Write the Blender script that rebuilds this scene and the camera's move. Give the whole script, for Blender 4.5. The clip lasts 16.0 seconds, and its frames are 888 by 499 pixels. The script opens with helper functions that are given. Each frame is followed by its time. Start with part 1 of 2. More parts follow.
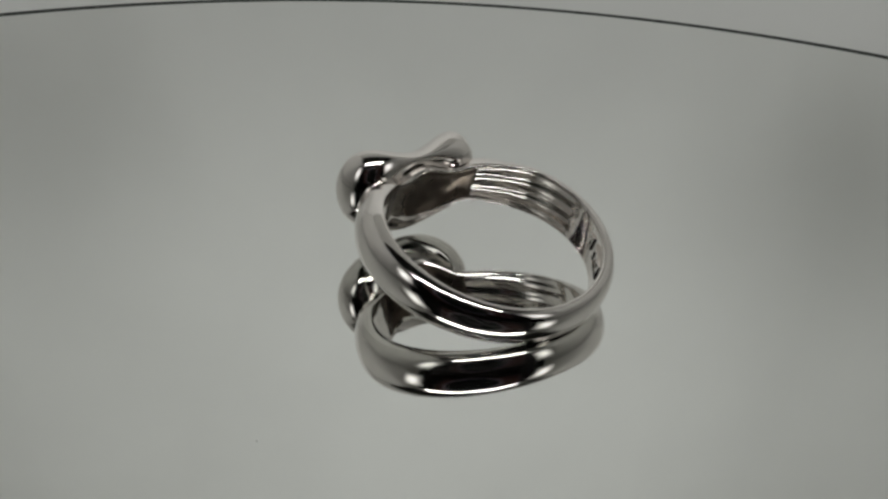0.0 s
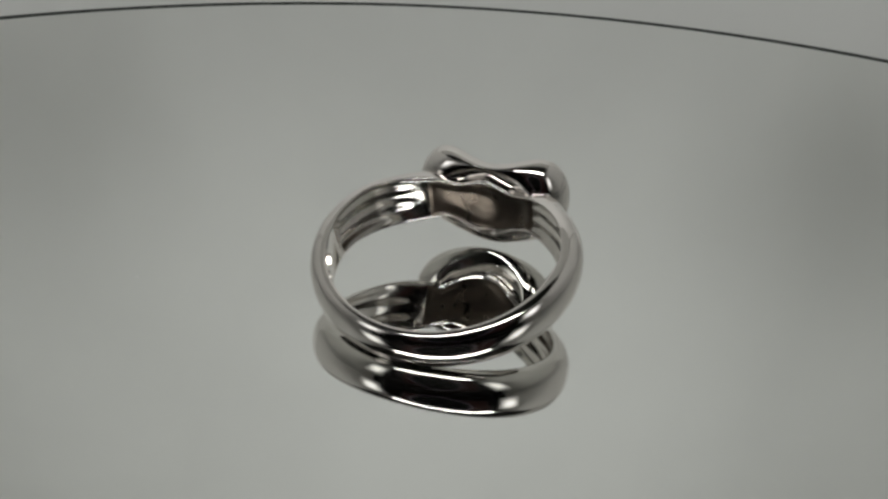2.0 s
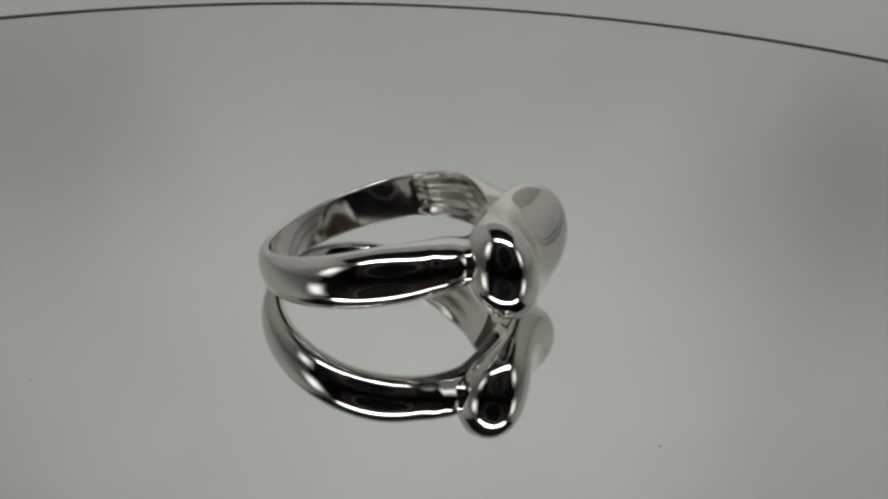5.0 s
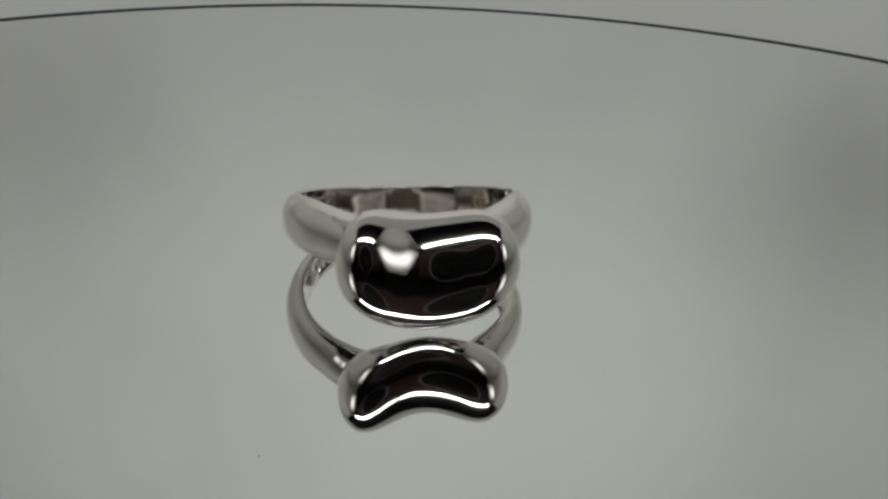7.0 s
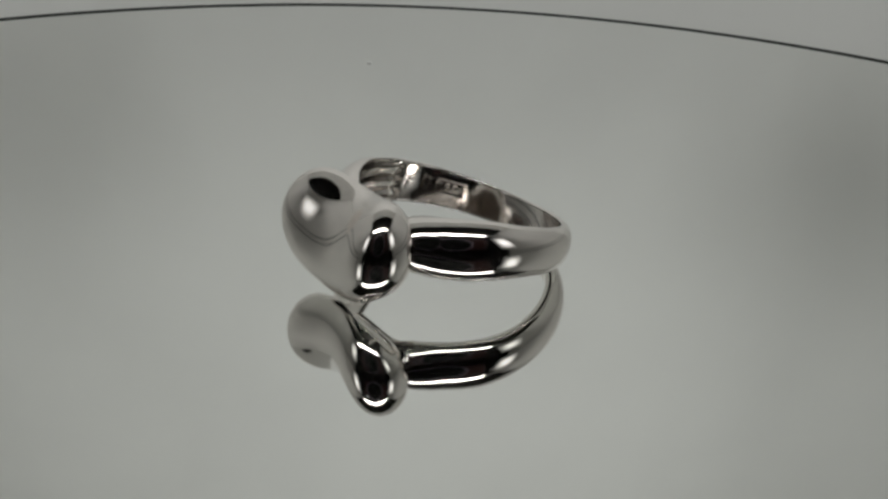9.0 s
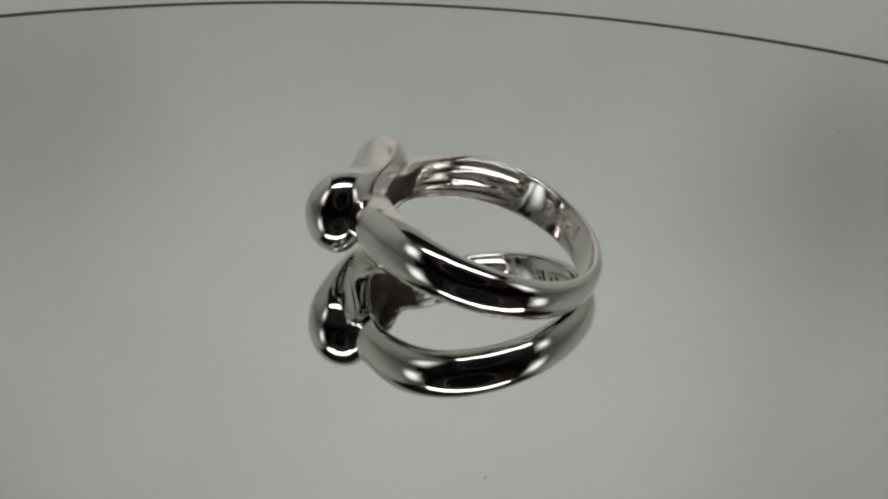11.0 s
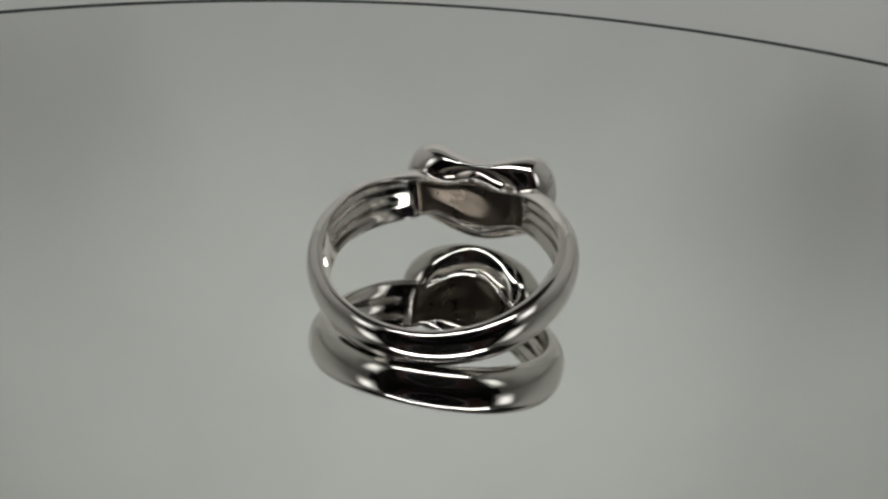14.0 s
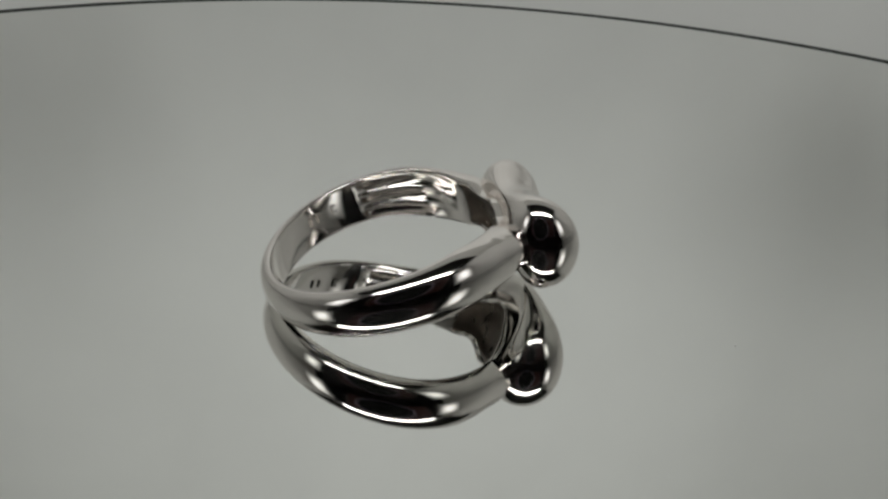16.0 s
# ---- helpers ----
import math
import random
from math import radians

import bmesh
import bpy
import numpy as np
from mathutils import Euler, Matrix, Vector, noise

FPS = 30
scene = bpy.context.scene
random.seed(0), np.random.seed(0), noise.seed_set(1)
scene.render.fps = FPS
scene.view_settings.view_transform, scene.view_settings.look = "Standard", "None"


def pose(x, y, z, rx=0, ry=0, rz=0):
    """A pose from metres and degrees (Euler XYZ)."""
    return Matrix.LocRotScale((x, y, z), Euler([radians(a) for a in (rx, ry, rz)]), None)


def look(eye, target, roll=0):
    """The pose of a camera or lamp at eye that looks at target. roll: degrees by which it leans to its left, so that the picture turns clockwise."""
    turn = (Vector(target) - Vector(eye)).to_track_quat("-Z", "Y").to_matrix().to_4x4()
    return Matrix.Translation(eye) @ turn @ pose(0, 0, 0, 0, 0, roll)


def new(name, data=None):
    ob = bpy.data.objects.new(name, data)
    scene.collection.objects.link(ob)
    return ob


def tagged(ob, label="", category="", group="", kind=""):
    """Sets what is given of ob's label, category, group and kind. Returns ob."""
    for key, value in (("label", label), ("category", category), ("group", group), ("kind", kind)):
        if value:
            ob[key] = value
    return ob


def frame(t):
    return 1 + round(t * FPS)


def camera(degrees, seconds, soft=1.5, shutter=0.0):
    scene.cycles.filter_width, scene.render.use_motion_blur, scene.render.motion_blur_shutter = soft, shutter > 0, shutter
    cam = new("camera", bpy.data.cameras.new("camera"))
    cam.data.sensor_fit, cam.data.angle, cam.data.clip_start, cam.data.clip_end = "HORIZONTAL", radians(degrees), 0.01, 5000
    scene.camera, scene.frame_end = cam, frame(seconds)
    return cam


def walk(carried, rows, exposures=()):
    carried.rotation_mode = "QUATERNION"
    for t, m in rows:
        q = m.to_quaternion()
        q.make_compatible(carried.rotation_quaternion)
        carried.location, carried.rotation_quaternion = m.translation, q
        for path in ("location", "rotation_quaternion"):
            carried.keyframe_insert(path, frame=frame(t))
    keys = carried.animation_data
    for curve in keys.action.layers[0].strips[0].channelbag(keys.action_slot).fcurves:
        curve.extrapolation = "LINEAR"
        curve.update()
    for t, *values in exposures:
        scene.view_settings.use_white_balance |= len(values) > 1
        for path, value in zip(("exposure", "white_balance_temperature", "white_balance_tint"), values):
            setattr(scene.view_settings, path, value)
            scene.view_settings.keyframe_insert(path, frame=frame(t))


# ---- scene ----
FIT = dict(D=0.062517, h=0.034352, tx=0.001139, ty=0.005293, roll=3.182, period=12.152, a0=-4.263,
           ox=2.241, oy=-4.088, tilt=18.677, disc=0.11826)

# ---- camera ----
cam = camera(2 * math.degrees(math.atan(784 / 1489.6)), 16.0, soft=2.7)
EYE = Vector((0, -FIT["D"], FIT["h"]))
VIEW = look(EYE, (FIT["tx"], FIT["ty"], 0), FIT["roll"])
# the camera's slight sway: seconds, yaw, pitch and roll in degrees
SWAY = [(0.0, -0.377, -0.191, -0.088),
        (1.3, -0.340, -0.098, 0.022),
        (2.5, -0.371, 0.076, -0.120),
        (4.0, -0.259, 0.032, -0.039),
        (6.5, -0.520, 0.069, -0.173),
        (7.3, -0.498, 0.157, 0.054),
        (8.0, -0.348, 0.205, -0.028),
        (9.0, -0.335, 0.111, -0.113),
        (11.5, 0.059, -0.016, 0.009),
        (12.5, 0.257, -0.035, 0.135),
        (13.5, 0.170, 0.017, 0.241),
        (15.0, 0.168, -0.193, 0.265),
        (16.0, 0.236, -0.152, 0.046)]


def swayed(yaw, pitch, roll):
    flat = look(EYE, (FIT["tx"], FIT["ty"], 0))
    return flat @ pose(0, 0, 0, 0, -yaw) @ pose(0, 0, 0, pitch) @ pose(0, 0, 0, 0, 0, FIT["roll"] + roll)


walk(cam, [(t, swayed(y, p, r)) for t, y, p, r in SWAY])

# ---- light ----
POWER = 0.242

world = bpy.data.worlds.new("dark_room")
scene.world = world
world.use_nodes = True
world.node_tree.nodes["Background"].inputs[0].default_value = (0.02, 0.02, 0.02, 1)
world.node_tree.nodes["Background"].inputs[1].default_value = 0.3


# ---- materials ----
def material(name, colour, rough=0.5, metal=0.0, vary=0.1, scale=40, bump=0.0, bump_scale=300, rough_vary=0.0, coat=0.0, specular=0.5, bump_depth=0.00005):
    m = bpy.data.materials.new(name)
    m.use_nodes = True
    nt = m.node_tree
    b = nt.nodes["Principled BSDF"]
    b.inputs["Roughness"].default_value = rough
    b.inputs["Metallic"].default_value = metal
    b.inputs["Coat Weight"].default_value = coat
    b.inputs["Specular IOR Level"].default_value = specular
    tc = nt.nodes.new("ShaderNodeTexCoord")
    n1 = nt.nodes.new("ShaderNodeTexNoise")
    n1.inputs["Scale"].default_value = scale
    n1.inputs["Detail"].default_value = 6
    nt.links.new(tc.outputs["Object"], n1.inputs["Vector"])
    mix = nt.nodes.new("ShaderNodeMix")
    mix.data_type = "RGBA"
    mix.inputs["A"].default_value = (*[c * (1 - vary) for c in colour], 1)
    mix.inputs["B"].default_value = (*[min(1, c * (1 + vary)) for c in colour], 1)
    nt.links.new(n1.outputs["Fac"], mix.inputs["Factor"])
    nt.links.new(mix.outputs["Result"], b.inputs["Base Color"])
    if rough_vary:
        r = nt.nodes.new("ShaderNodeMapRange")
        r.inputs["To Min"].default_value = max(0, rough - rough_vary)
        r.inputs["To Max"].default_value = rough + rough_vary
        nt.links.new(n1.outputs["Fac"], r.inputs["Value"])
        nt.links.new(r.outputs["Result"], b.inputs["Roughness"])
    if bump:
        n2 = nt.nodes.new("ShaderNodeTexNoise")
        n2.inputs["Scale"].default_value = bump_scale
        n2.inputs["Detail"].default_value = 4
        nt.links.new(tc.outputs["Object"], n2.inputs["Vector"])
        bp = nt.nodes.new("ShaderNodeBump")
        bp.inputs["Strength"].default_value = bump
        bp.inputs["Distance"].default_value = bump_depth
        nt.links.new(n2.outputs["Fac"], bp.inputs["Height"])
        nt.links.new(bp.outputs["Normal"], b.inputs["Normal"])
    return m


SILVER = material("polished_silver", (0.91, 0.86, 0.825), 0.09, 1.0, 0.04, 350, 0.3, 260, 0.03)
BRUSHED = material("brushed_silver", (0.88, 0.83, 0.785), 0.17, 1.0, 0.12, 700, 0.3, 1500, 0.06)
# this dark brown base stands for the unlit room reflected in the ring's hollow
CAST = material("cast_silver_dark_reflection", (0.13, 0.105, 0.086), 0.3, 1.0, 0.35, 500, 0.5, 900, 0.1)
MIRROR = material("mirror_glass", (0.86, 0.87, 0.85), 0.03, 1.0, 0.02, 25, 0.0, 300, 0.012)
EDGE = material("dark_mirror_edge", (0.03, 0.035, 0.03), 0.5, 0, 0.2, 200)
TENT = material("white_tent_cloth", (0.78, 0.78, 0.76), 0.9, 0, 0.11, 9, 0.15, 1800, bump_depth=0.0003)
ROOM = material("dark_brown_wall", (0.016, 0.010, 0.009), 0.9, 0, 0.3, 4, specular=0.1)
OLIVE = material("dark_olive_paint", (0.11, 0.105, 0.08), 0.8, 0, 0.2, 6)
DESK = material("dark_wood", (0.04, 0.022, 0.017), 0.6, 0, 0.3, 12)
BASE = material("grey_plastic", (0.35, 0.35, 0.34), 0.5, 0, 0.1, 60)
BROWN = material("dark_red_brown_metal", (0.04, 0.013, 0.012), 0.5, 0, 0.2, 90, specular=0.2)
BLACK = material("black_plastic", (0.003, 0.003, 0.003), 0.6, 0, 0.2, 90, specular=0.15)
RIM = material("violet_grey_lens_rim", (0.26, 0.22, 0.28), 0.5, 0.2, 0.1, 90)
DUST = material("pale_dust", (0.75, 0.75, 0.74), 0.9, 0, 0.2, 900)


# ---- helpers of this scene ----
def part(name, bm, mat, parent=None, label="", smooth=True):
    me = bpy.data.meshes.new(name)
    bm.normal_update()
    bm.to_mesh(me)
    bm.free()
    if smooth:
        for p in me.polygons:
            p.use_smooth = True
    me.materials.append(mat)
    ob = new(name, me)
    ob.parent = parent
    if label:
        tagged(ob, label)
    return ob


def grid_bm(pts, close_u=False, close_v=True, caps=False, scale=0.001):
    bm = bmesh.new()
    n, m = pts.shape[:2]
    vs = [[bm.verts.new(pts[i, j] * scale) for j in range(m)] for i in range(n)]
    bm.verts.index_update()
    for i in range(n if close_u else n - 1):
        for j in range(m if close_v else m - 1):
            bm.faces.new((vs[i][j], vs[(i + 1) % n][j], vs[(i + 1) % n][(j + 1) % m], vs[i][(j + 1) % m]))
    if caps:
        bm.faces.new(vs[0])
        bm.faces.new(vs[-1][::-1])
    bmesh.ops.recalc_face_normals(bm, faces=bm.faces)
    return bm


def lathe_bm(profile, n=96):
    """profile: rows of (radius, z) in metres, turned round z; rows of radius 0 close it."""
    bm = bmesh.new()
    rings = []
    for r, z in profile:
        if r == 0:
            rings.append([bm.verts.new((0, 0, z))] * n)
        else:
            rings.append([bm.verts.new((r * math.cos(2 * math.pi * i / n), r * math.sin(2 * math.pi * i / n), z)) for i in range(n)])
    for a, b in zip(rings, rings[1:]):
        for i in range(n):
            f = list(dict.fromkeys((a[i], a[(i + 1) % n], b[(i + 1) % n], b[i])))
            if len(f) > 2:
                bm.faces.new(f)
    bmesh.ops.recalc_face_normals(bm, faces=bm.faces)
    return bm


def box_bm(sx, sy, sz, bevel=0.0, segments=3, at=(0, 0, 0)):
    bm = bmesh.new()
    bmesh.ops.create_cube(bm, size=1, matrix=Matrix.Translation(at) @ Matrix.Diagonal((sx, sy, sz, 1)))
    if bevel:
        bmesh.ops.bevel(bm, geom=bm.edges[:], offset=bevel, segments=segments, profile=0.5, affect="EDGES")
    return bm


# ---- the open-fronted light box ----
TX, TY0, TY1, TZ0, TZ1, TH = 0.235, -0.17, 0.24, -0.05, 0.29, 0.004


def slab(name, size, at, mat, label, category="box wall"):
    ob = part(name, box_bm(*size), mat, smooth=False)
    ob.location = at
    return tagged(ob, label, category, kind="structure")


def backdrop():
    """A white cloth hung before the back wall, with soft uneven folds."""
    n, m = 90, 80
    pts = np.zeros((n, m, 3))
    for i in range(n):
        for j in range(m):
            x = (-1 + 2 * i / (n - 1)) * (TX - 0.004)
            z = TZ0 + 0.002 + (TZ1 - TZ0 - 0.004) * j / (m - 1)
            fold = 0.012 * noise.noise(Vector((x * 9 + 3.1, z * 6 - x * 4, 0.4))) + 0.004 * noise.noise(Vector((x * 22, z * 15 + x * 9, 2.7)))
            y = TY1 - 0.004 - abs(fold) * 0.5 + fold * 0.5
            # two hollows added to the shape to shade the cloth low at either side
            y += 0.050 * math.exp(-((x - 0.190) ** 2 + (z - 0.055) ** 2) / (2 * 0.042 ** 2))
            y += 0.042 * math.exp(-((x + 0.175) ** 2 + (z - 0.03) ** 2) / (2 * 0.045 ** 2))
            pts[i, j] = (x, y, z)
    ob = part("backdrop", grid_bm(pts, False, False, scale=1.0), TENT)
    thick = ob.modifiers.new("thickness", "SOLIDIFY")
    thick.thickness = 0.0008
    tagged(ob, "white backdrop cloth with soft folds", "backdrop", kind="structure")


def light_box():
    dy, cy, cz = TY1 - TY0, (TY0 + TY1) / 2, (TZ0 + TZ1) / 2
    slab("wall_west", (TH, dy + 0.05, TZ1 - TZ0), (-TX, cy + 0.025, cz), TENT, "matt white side wall of the light box")
    slab("wall_east", (TH, dy + 0.05, TZ1 - TZ0), (TX, cy + 0.025, cz), TENT, "matt white side wall of the light box")
    slab("wall_north", (2 * TX - TH, TH, TZ1 - TZ0), (0, TY1 + 0.06, cz), TENT, "matt white back wall of the light box")
    backdrop()
    for x in (-TX + TH / 2 + 0.001, TX - TH / 2 - 0.001):
        slab("trim", (0.002, dy - 0.02, 0.0035), (x, cy, 0.012), EDGE, "thin dark seam strip along the box wall", "seam")
    slab("floor", (2 * TX + TH, dy + 0.06, TH), (0, cy + 0.03, TZ0 - TH / 2), TENT, "matt white floor of the light box", "box floor")
    # roof with a wide opening above the turntable
    hx, hy0, hy1 = 0.222, -0.128, 0.05
    bm = bmesh.new()
    for x0, x1, y0, y1 in ((-TX, TX, TY0, hy0), (-TX, TX, hy1, TY1 + 0.06), (-TX, -hx, hy0, hy1), (hx, TX, hy0, hy1)):
        bmesh.ops.create_cube(bm, size=1, matrix=Matrix.Translation(((x0 + x1) / 2, (y0 + y1) / 2, TZ1 + TH / 2)) @ Matrix.Diagonal((x1 - x0, y1 - y0, TH, 1)))
    tagged(part("ceiling", bm, TENT, smooth=False), "matt white roof of the light box with a wide opening", "box roof", kind="structure")


def dark_room():
    """The unlit room round the box."""
    for name, size, at in (("wall_room_south", (1.2, 0.03, 1.0), (0, -0.6, 0.4)), ("wall_room_north", (1.2, 0.03, 1.0), (0, 0.6, 0.4)),
                           ("wall_room_west", (0.03, 1.17, 1.0), (-0.6, 0, 0.4)), ("wall_room_east", (0.03, 1.17, 1.0), (0.6, 0, 0.4))):
        slab(name, size, at, ROOM, "dark brown wall of the unlit room", "wall")
    slab("ceiling_room", (1.23, 1.23, 0.03), (0, 0, 0.915), OLIVE, "dark olive ceiling of the unlit room", "ceiling")
    slab("desk", (1.16, 1.16, 0.03), (0, 0, TZ0 - TH - 0.015), DESK, "dark brown wooden desk under the light box", "desk")


def glow_material(half_x, half_y, strength):
    """A lamp's diffuser: brightest in the middle, fading to its rim."""
    m = bpy.data.materials.new("glowing_diffuser")
    m.use_nodes = True
    nt = m.node_tree
    tc = nt.nodes.new("ShaderNodeTexCoord")
    xyz = nt.nodes.new("ShaderNodeSeparateXYZ")
    nt.links.new(tc.outputs["Object"], xyz.inputs[0])

    def calc(op, a, c, clamp=False):
        n = nt.nodes.new("ShaderNodeMath")
        n.operation, n.use_clamp = op, clamp
        for k, v in enumerate((a, c)):
            if isinstance(v, (int, float)):
                n.inputs[k].default_value = v
            else:
                nt.links.new(v, n.inputs[k])
        return n.outputs[0]

    def fade(axis, half):
        s = calc("DIVIDE", xyz.outputs[axis], half)
        return calc("SUBTRACT", 1.0, calc("MULTIPLY", s, s), True)

    shape = calc("MULTIPLY", fade(0, half_x), fade(1, half_y))
    power = calc("MULTIPLY", calc("POWER", shape, 1.8), strength)
    b = nt.nodes["Principled BSDF"]
    b.inputs["Base Color"].default_value = (0.8, 0.8, 0.78, 1)
    b.inputs["Emission Color"].default_value = (0.985, 1, 0.985, 1)
    nt.links.new(power, b.inputs["Emission Strength"])
    return m


SIDE_GLOW = glow_material(0.04, 0.075, POWER * 5.5)


def panel_lamp(eye, aim, half_x, half_y, glow, label):
    lamp = tagged(new("panel_lamp"), label, "lamp", "panel lamps")
    lamp.matrix_world = look(eye, aim)
    part("housing", box_bm(2 * half_x + 0.006, 2 * half_y + 0.006, 0.012, 0.003, at=(0, 0, 0.009)), BASE, lamp, "grey aluminium housing")
    part("diffuser", box_bm(2 * half_x, 2 * half_y, 0.002, at=(0, 0, 0)), glow, lamp, "glowing white diffuser", smooth=False)
    return lamp


def bar_lamp(eye, aim, length, wide):
    lamp = tagged(new("bar_lamp"), "slim white bar lamp under the roof of the light box", "lamp")
    lamp.matrix_world = look(eye, aim)
    part("housing", box_bm(length * 1.03, wide * 1.15, 0.008, 0.002, at=(0, 0, 0.006)), BASE, lamp, "grey aluminium housing")
    for x in (-1, 1):
        part("end_cap", box_bm(0.006, wide * 1.2, 0.012, 0.002, at=(x * length * 0.52, 0, 0.005)), BASE, lamp)
    la = bpy.data.lights.new("bar_light", "AREA")
    la.shape, la.size, la.size_y, la.energy, la.color = "RECTANGLE", length, wide, POWER * 1.28, (0.985, 1, 0.985)
    la.spread = radians(114)
    new("bar_light", la).matrix_world = look(eye, aim)
    return lamp


light_box()
dark_room()
bar_lamp((0, -0.150, 0.272), (0, 0.22, 0.13), 0.33, 0.02)
for side in (-1, 1):
    panel_lamp((side * 0.2, -0.13, 0.115), (0, 0.03, 0.05), 0.04, 0.075, SIDE_GLOW, "upright white panel lamp at the mouth of the light box")


# ---- turntable ----
def turntable():
    table = tagged(new("mirror_turntable"), "round mirror-topped display turntable with a thin dark edge", "turntable")
    R = FIT["disc"]
    part("mirror_disc", lathe_bm([(0, -0.004), (R - 0.0012, -0.004), (R - 0.0012, 0.0), (0, 0.0)], 256), MIRROR, table, "polished mirror glass disc", smooth=False)
    part("edge_band", lathe_bm([(R - 0.001, -0.005), (R, -0.005), (R, 0.0002), (R - 0.001, 0.0002), (R - 0.001, -0.005)], 256), EDGE, table, "thin dark edge band")
    part("base", lathe_bm([(0, -0.05), (R - 0.008, -0.05), (R - 0.004, -0.046), (R - 0.004, -0.0055), (0, -0.0055)], 128), BASE, table, "grey plastic base")
    return table


# ---- ring ----
# ring sizes in millimetres
RING = dict(ri=8.898, L=6.815, ry=2.907, ym=2.937, a=3.49, ze=-1.474, bb=2.986, be=1.495, sad=1.264, sady=1.208, hr=11.456,
            hz=-1.309, sh=-0.037, shq=0.084, rc=4.737, cp=3.578, pw=3.164, asy=0.028, ax=0.062, ay=0.062, hx=-0.211, ws=2.333,
            wb=1.626, th=0.988, kb=1.037, zs=-1.087, za=0.001, zb=0.067, f3=0.698, low=0.667)


def step(x, a, b):
    x = min(1, max(0, (x - a) / (b - a)))
    return x * x * (3 - 2 * x)


def shank_points(g, n=240, m=44, fine=True):
    """Rows of sections round the band; 0 at the head."""
    out = np.zeros((n, m, 3))
    for i in range(n):
        p = 2 * math.pi * i / n
        a = min(p, 2 * math.pi - p)
        k = 0.5 + 0.5 * math.cos(a)                  # 1 at the head, 0 at the back
        bulge = 2.2 * math.exp(-(a / 0.33) ** 2.4)  # the plate behind the head swells below
        crest = 0.9 * math.exp(-(a / 0.2) ** 2) - 1.2 * math.exp(-(a / 0.42) ** 4)   # and crests above, between two notches
        f3 = g['f3'] * (1 - step(a, 0.5, 1.15))
        low = g['low'] * step(a, 0.35, 0.6) * (1 - step(a, 0.75, 1.6)) * (1 if math.sin(p) < 0 else 0.15)
        hollow = (step(a, 0.42, 0.62) if math.sin(p) > 0 else step(a, 0.6, 1.1)) * (1 - step(a, 1.54, 1.7))
        collar = 0.05 * math.exp(-((a - 0.70) / 0.03) ** 2) if fine else 0
        w = g['wb'] + (g['ws'] - g['wb']) * min(1, k * 1.15) ** 0.8
        th = g['th'] * (1 + g['kb'] * k) + collar + 0.5 * math.exp(-((a - 0.52) / 0.17) ** 2)   # flares into the head
        w += collar * 0.7
        for j in range(m):
            b = 2 * math.pi * j / m
            c, s = math.cos(b), math.sin(b)
            e = math.copysign(abs(c) ** 0.95, c)
            z = w * e - (bulge + low) * (1 - e) / 2 + (crest - f3) * (1 + e) / 2 + g['zs'] * k * k + g['za'] * k * math.sin(p) + g['zb'] * math.sin(p) ** 2
            if s >= 0:
                r = g['ri'] + 0.15 + th * s
            else:
                flat = 1 - abs(e) ** 8
                r = g['ri'] + 0.15 - 0.25 * min(1, abs(s) * 2.5) + 0.12 * (1 - e * e)
                if fine:
                    r += hollow * flat * (0.38 + 0.09 * math.sin(10 * e + 0.8 * math.sin(3 * p)) + 0.035 * math.sin(23 * e + 2 * p))
                    r += (1 - step(a, 0.3, 0.64)) * (1 - abs(e) ** 4) * (0.65 + 0.05 * math.sin(5 * e + 9 * math.sin(p)) * math.exp(-(a / 0.3) ** 2))
            out[i, j] = (r * math.sin(p), r * math.cos(p), z)
    return out


def head_points(g, n=110, m=72):
    """Rows of sections along the bean-shaped head, from end to end."""
    out = np.zeros((n, m, 3))
    for i in range(n):
        u = math.pi * (i + 0.5) / n
        q = math.cos(u)
        x = g['L'] * q
        cap = max(0, abs(x) - (g['L'] - g['rc'])) / g['rc']
        rho = math.sqrt(max(1e-6, 1 - min(1, cap) ** g['cp'])) * (1 + g['asy'] * q)
        dip = (1 - q * q) ** g['pw']
        mid = g['ze'] * q * q
        top = mid + g['a'] * rho - g['sad'] * dip
        bot = mid - g['a'] * rho - g['bb'] * (1 - q * q) ** g['be']
        mid, half = (top + bot) / 2, (top - bot) / 2
        x += g['hx']
        out_y = rho * (g['ry'] + (g['ym'] - g['ry']) * dip)
        in_y = rho * (g['ry'] + (0.9 - g['ry']) * dip)
        mid_y = g['hr'] + g['ry'] * rho - g['sady'] * dip - out_y
        for j in range(m):
            b = 2 * math.pi * j / m
            c, s = math.cos(b), math.sin(b)
            deep = out_y if c > 0 else in_y
            y = mid_y + deep * c + half * (g['sh'] * (1 - q * q) + g['shq'] * q * q) * s + g['ay'] * q
            z = g['hz'] + mid + half * s + g['ax'] * q
            r = math.hypot(x, y)
            lim = g['ri'] + 0.45 + 0.4 * (1 - step(abs(x), 2.6, 5.0))   # stays clear of the hollow behind
            k = 1.0
            if r < lim + 0.4:
                k = (lim + 0.4 * math.exp((r - lim - 0.4) / 0.4)) / r
            out[i, j] = (x * k, y * k, z)
    return out


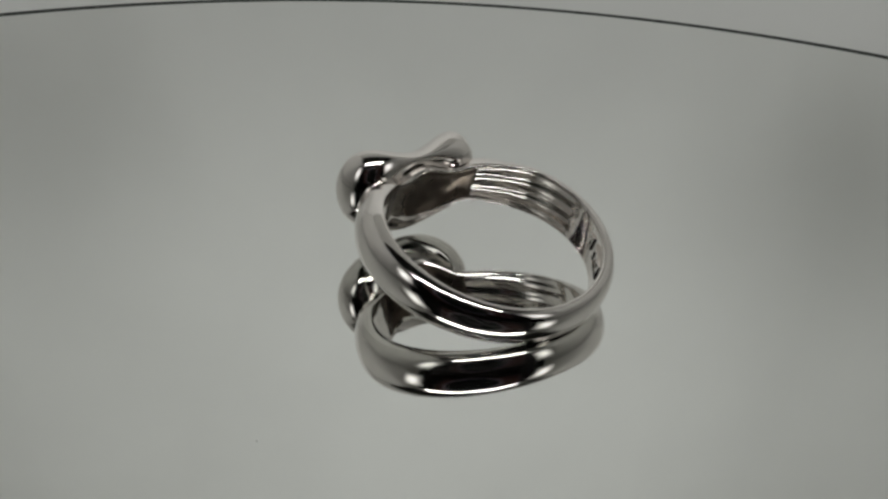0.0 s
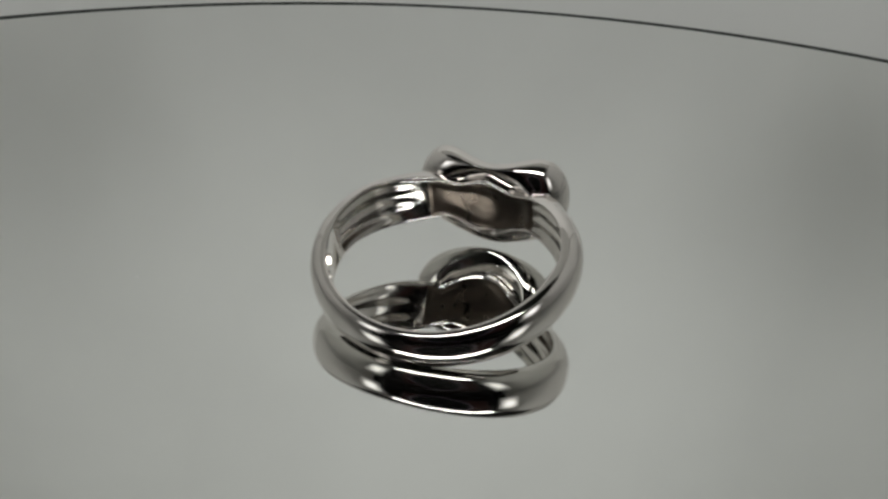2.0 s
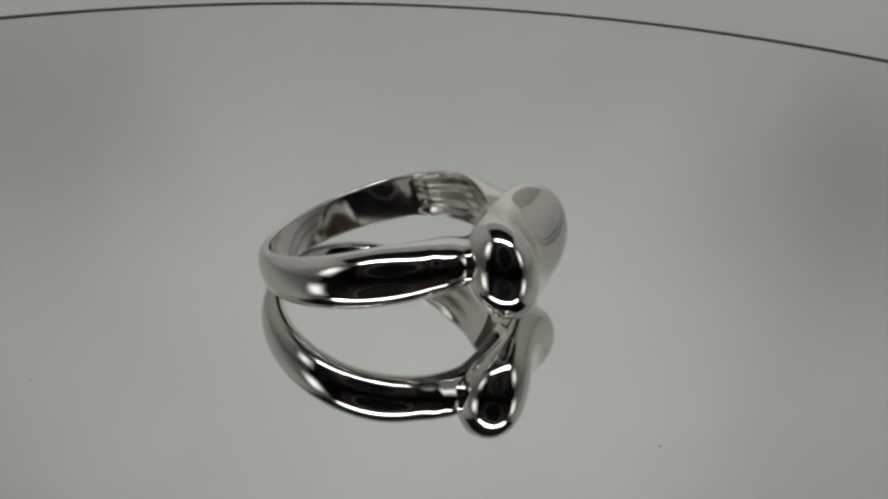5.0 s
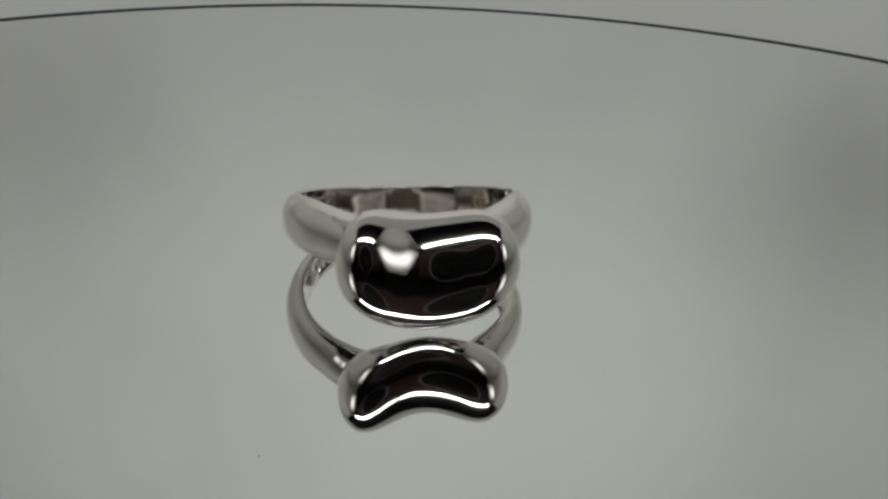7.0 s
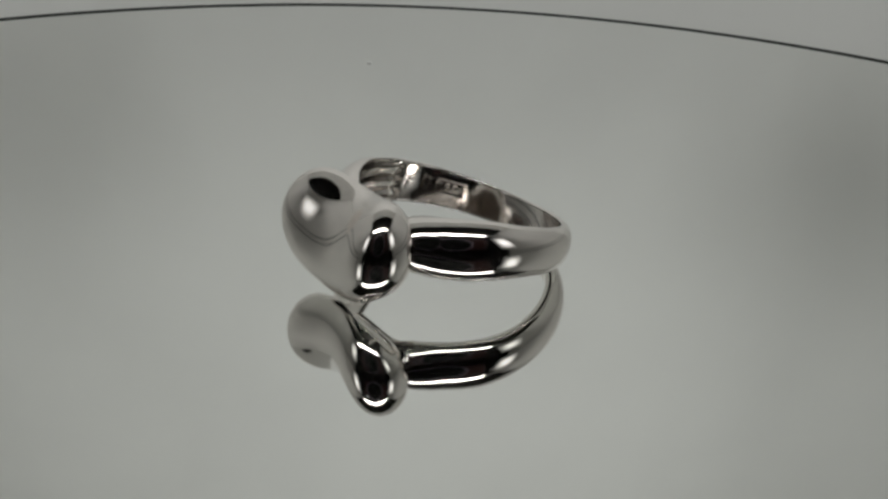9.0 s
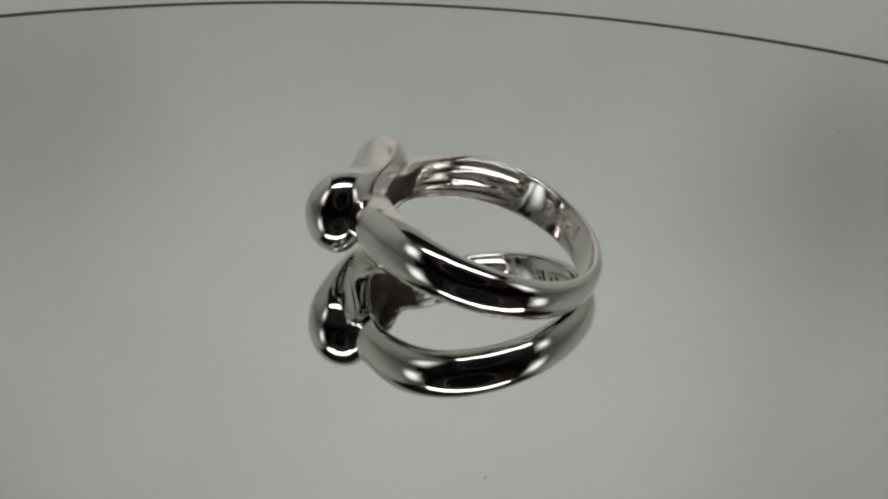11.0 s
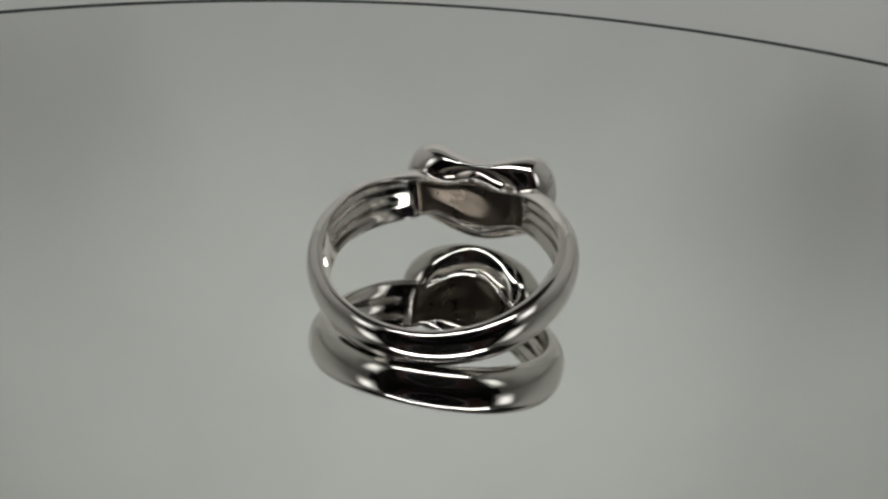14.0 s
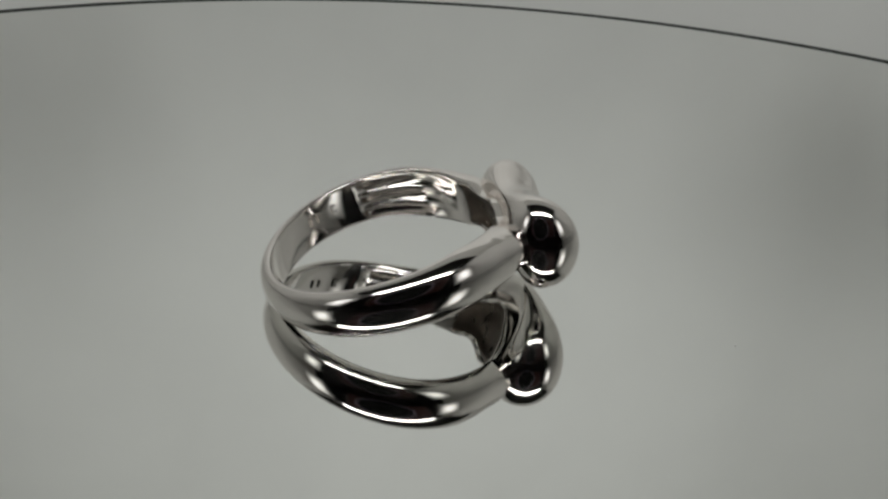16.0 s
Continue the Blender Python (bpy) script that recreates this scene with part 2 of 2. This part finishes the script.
def stamps(ring, g):
    """Four worn hallmarks raised on the inside of the band: plain bars in a frame."""
    def bar(bm, p0, p1, z0, z1):
        r0, r1 = g["ri"] - 0.15, g["ri"] + 0.1
        vs = []
        for r in (r0, r1):
            for p, z in ((p0, z0), (p1, z0), (p1, z1), (p0, z1)):
                p = radians(p)
                k = 0.5 + 0.5 * math.cos(p)
                zz = z + g["zs"] * k * k + g["za"] * k * math.sin(p)
                vs.append(bm.verts.new((0.001 * r * math.sin(p), 0.001 * r * math.cos(p), 0.001 * zz)))
        for f in ((0, 1, 2, 3), (7, 6, 5, 4), (0, 4, 5, 1), (1, 5, 6, 2), (2, 6, 7, 3), (3, 7, 4, 0)):
            bm.faces.new([vs[i] for i in f])
    for start, width, count in ((119, 19.0, 4), (110, 5.0, 1), (-113, 5.0, 1), (-128, 10.0, 2)):
        bm = bmesh.new()
        end = start + width
        if start > 0:
            bar(bm, start, end, 0.85, 0.97)
            bar(bm, start, end, -0.37, -0.25)
            bar(bm, start, start + 0.8, -0.25, 0.85)
            bar(bm, end - 0.8, end, -0.25, 0.85)
        for i in range(count):
            c = start + width * (i + 0.5) / count
            bar(bm, c - 1.5, c - 0.6, -0.08, 0.68)
            bar(bm, c - 0.6, c + 1.3, 0.5, 0.68)
            bar(bm, c - 0.6, c + 1.3, -0.08 + 0.28 * (i % 2), 0.1 + 0.28 * (i % 2))
        bmesh.ops.recalc_face_normals(bm, faces=bm.faces)
        part("hallmark", bm, SILVER, ring, "worn raised hallmark stamp", smooth=False)


def silver_ring():
    g = RING
    ring = tagged(new("silver_ring"), "polished silver ring with a plump bean-shaped head, on the mirror", "ring")
    a, b = shank_points(g), head_points(g)
    shank = part("shank", grid_bm(a, True, True), SILVER, ring, "polished silver band")
    shank.data.materials.append(BRUSHED)
    n, m = a.shape[:2]
    for k, p in enumerate(shank.data.polygons):
        turn = 2 * math.pi * (k // m) / n
        if m // 2 + 3 <= k % m <= m - 4 and (0.5 < turn < 1.66 or 2 * math.pi - 1.66 < turn < 2 * math.pi - 0.85):
            p.material_index = 1
    part("head", grid_bm(b, False, True, True), SILVER, ring, "smooth bean-shaped silver head")
    # the rough cast plate behind the head, lining the inside of the band; its dark reflection is in its colour
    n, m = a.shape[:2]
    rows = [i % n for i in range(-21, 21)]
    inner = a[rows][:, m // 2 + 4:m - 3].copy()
    for i in range(inner.shape[0]):
        for j in range(inner.shape[1]):
            edge = min(i, inner.shape[0] - 1 - i, j, inner.shape[1] - 1 - j)
            lump = 0.05 * noise.noise(Vector(inner[i, j]) * 0.6) + 0.015 * noise.noise(Vector(inner[i, j]) * 2.3)
            inner[i, j, :2] *= 1 - (0.013 if edge else -0.004) - (lump * 0.12 if edge else 0)
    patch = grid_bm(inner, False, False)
    part("inner_plate", patch, CAST, ring, "rough cast silver plate, coloured dark brown for the room it reflects")
    stamps(ring, g)
    both = np.concatenate([a.reshape(-1, 3), b.reshape(-1, 3)])
    t = radians(FIT["tilt"])
    low = (both[:, 1] * math.sin(t) + both[:, 2] * math.cos(t)).min()
    return ring, -low


# ---- the filming camera ----
def compact_camera():
    thing = tagged(new("compact_camera"), "dark red-brown compact camera with a black lens barrel", "camera")
    thing.matrix_world = VIEW
    part("body", box_bm(0.118, 0.066, 0.022, 0.008, at=(0.008, 0.003, 0.037)), BROWN, thing)
    part("lens_barrel", lathe_bm([(0, 0.008), (0.012, 0.008), (0.0145, 0.004), (0.0262, 0.004), (0.0262, 0.027), (0, 0.027)]), BLACK, thing, "black lens barrel")
    part("lens_rim", lathe_bm([(0.0263, 0.0034), (0.0278, 0.0034), (0.0278, 0.007), (0.0263, 0.007), (0.0263, 0.0034)]), RIM, thing, "thin violet-grey lens rim")
    part("shutter_button", lathe_bm([(0, 0.003), (0.005, 0.003), (0.0055, 0.002), (0.0055, 0), (0, 0)], 32), RIM, thing, "grey shutter button")
    thing.children[-1].matrix_basis = pose(-0.032, 0.0358, 0.037, -90)
    return thing


def dust():
    """Grains lying on the mirror, in its own measure."""
    rng = random.Random(4)
    grains = [(-10.0, 14.0, 0.07), (60.6, -36.3, 0.35), (-21.7, -11.3, 0.06), (14.0, 21.0, 0.06), (-30.0, 24.0, 0.07), (25.0, -19.0, 0.06)]
    for x, y, r in grains:
        bm = bmesh.new()
        bmesh.ops.create_icosphere(bm, subdivisions=2, radius=r / 1000)
        for v in bm.verts:
            v.co *= 1 + 0.35 * noise.noise(v.co * 9000 + Vector((x, y, 0)))
            v.co.z *= 0.3
        ob = part("dust_speck", bm, DUST, TABLE, "grey dust speck")
        ob.location = (x / 1000, y / 1000, 0.00003 + r * 0.0003)


TABLE = turntable()
dust()
RING_THING, RING_Z = silver_ring()
compact_camera()


def motions():
    steps = [0.25 * i for i in range(65)]
    disc, ring = [], []
    for t in steps:
        turn = FIT["a0"] - 360 * (t - 1.4) / FIT["period"]
        disc.append((t, pose(0, 0, 0, 0, 0, turn)))
        ring.append((t, pose(0, 0, 0, 0, 0, turn) @ pose(FIT["ox"] / 1000, FIT["oy"] / 1000, RING_Z / 1000, FIT["tilt"])))
    walk(TABLE, disc)
    walk(RING_THING, ring)


motions()
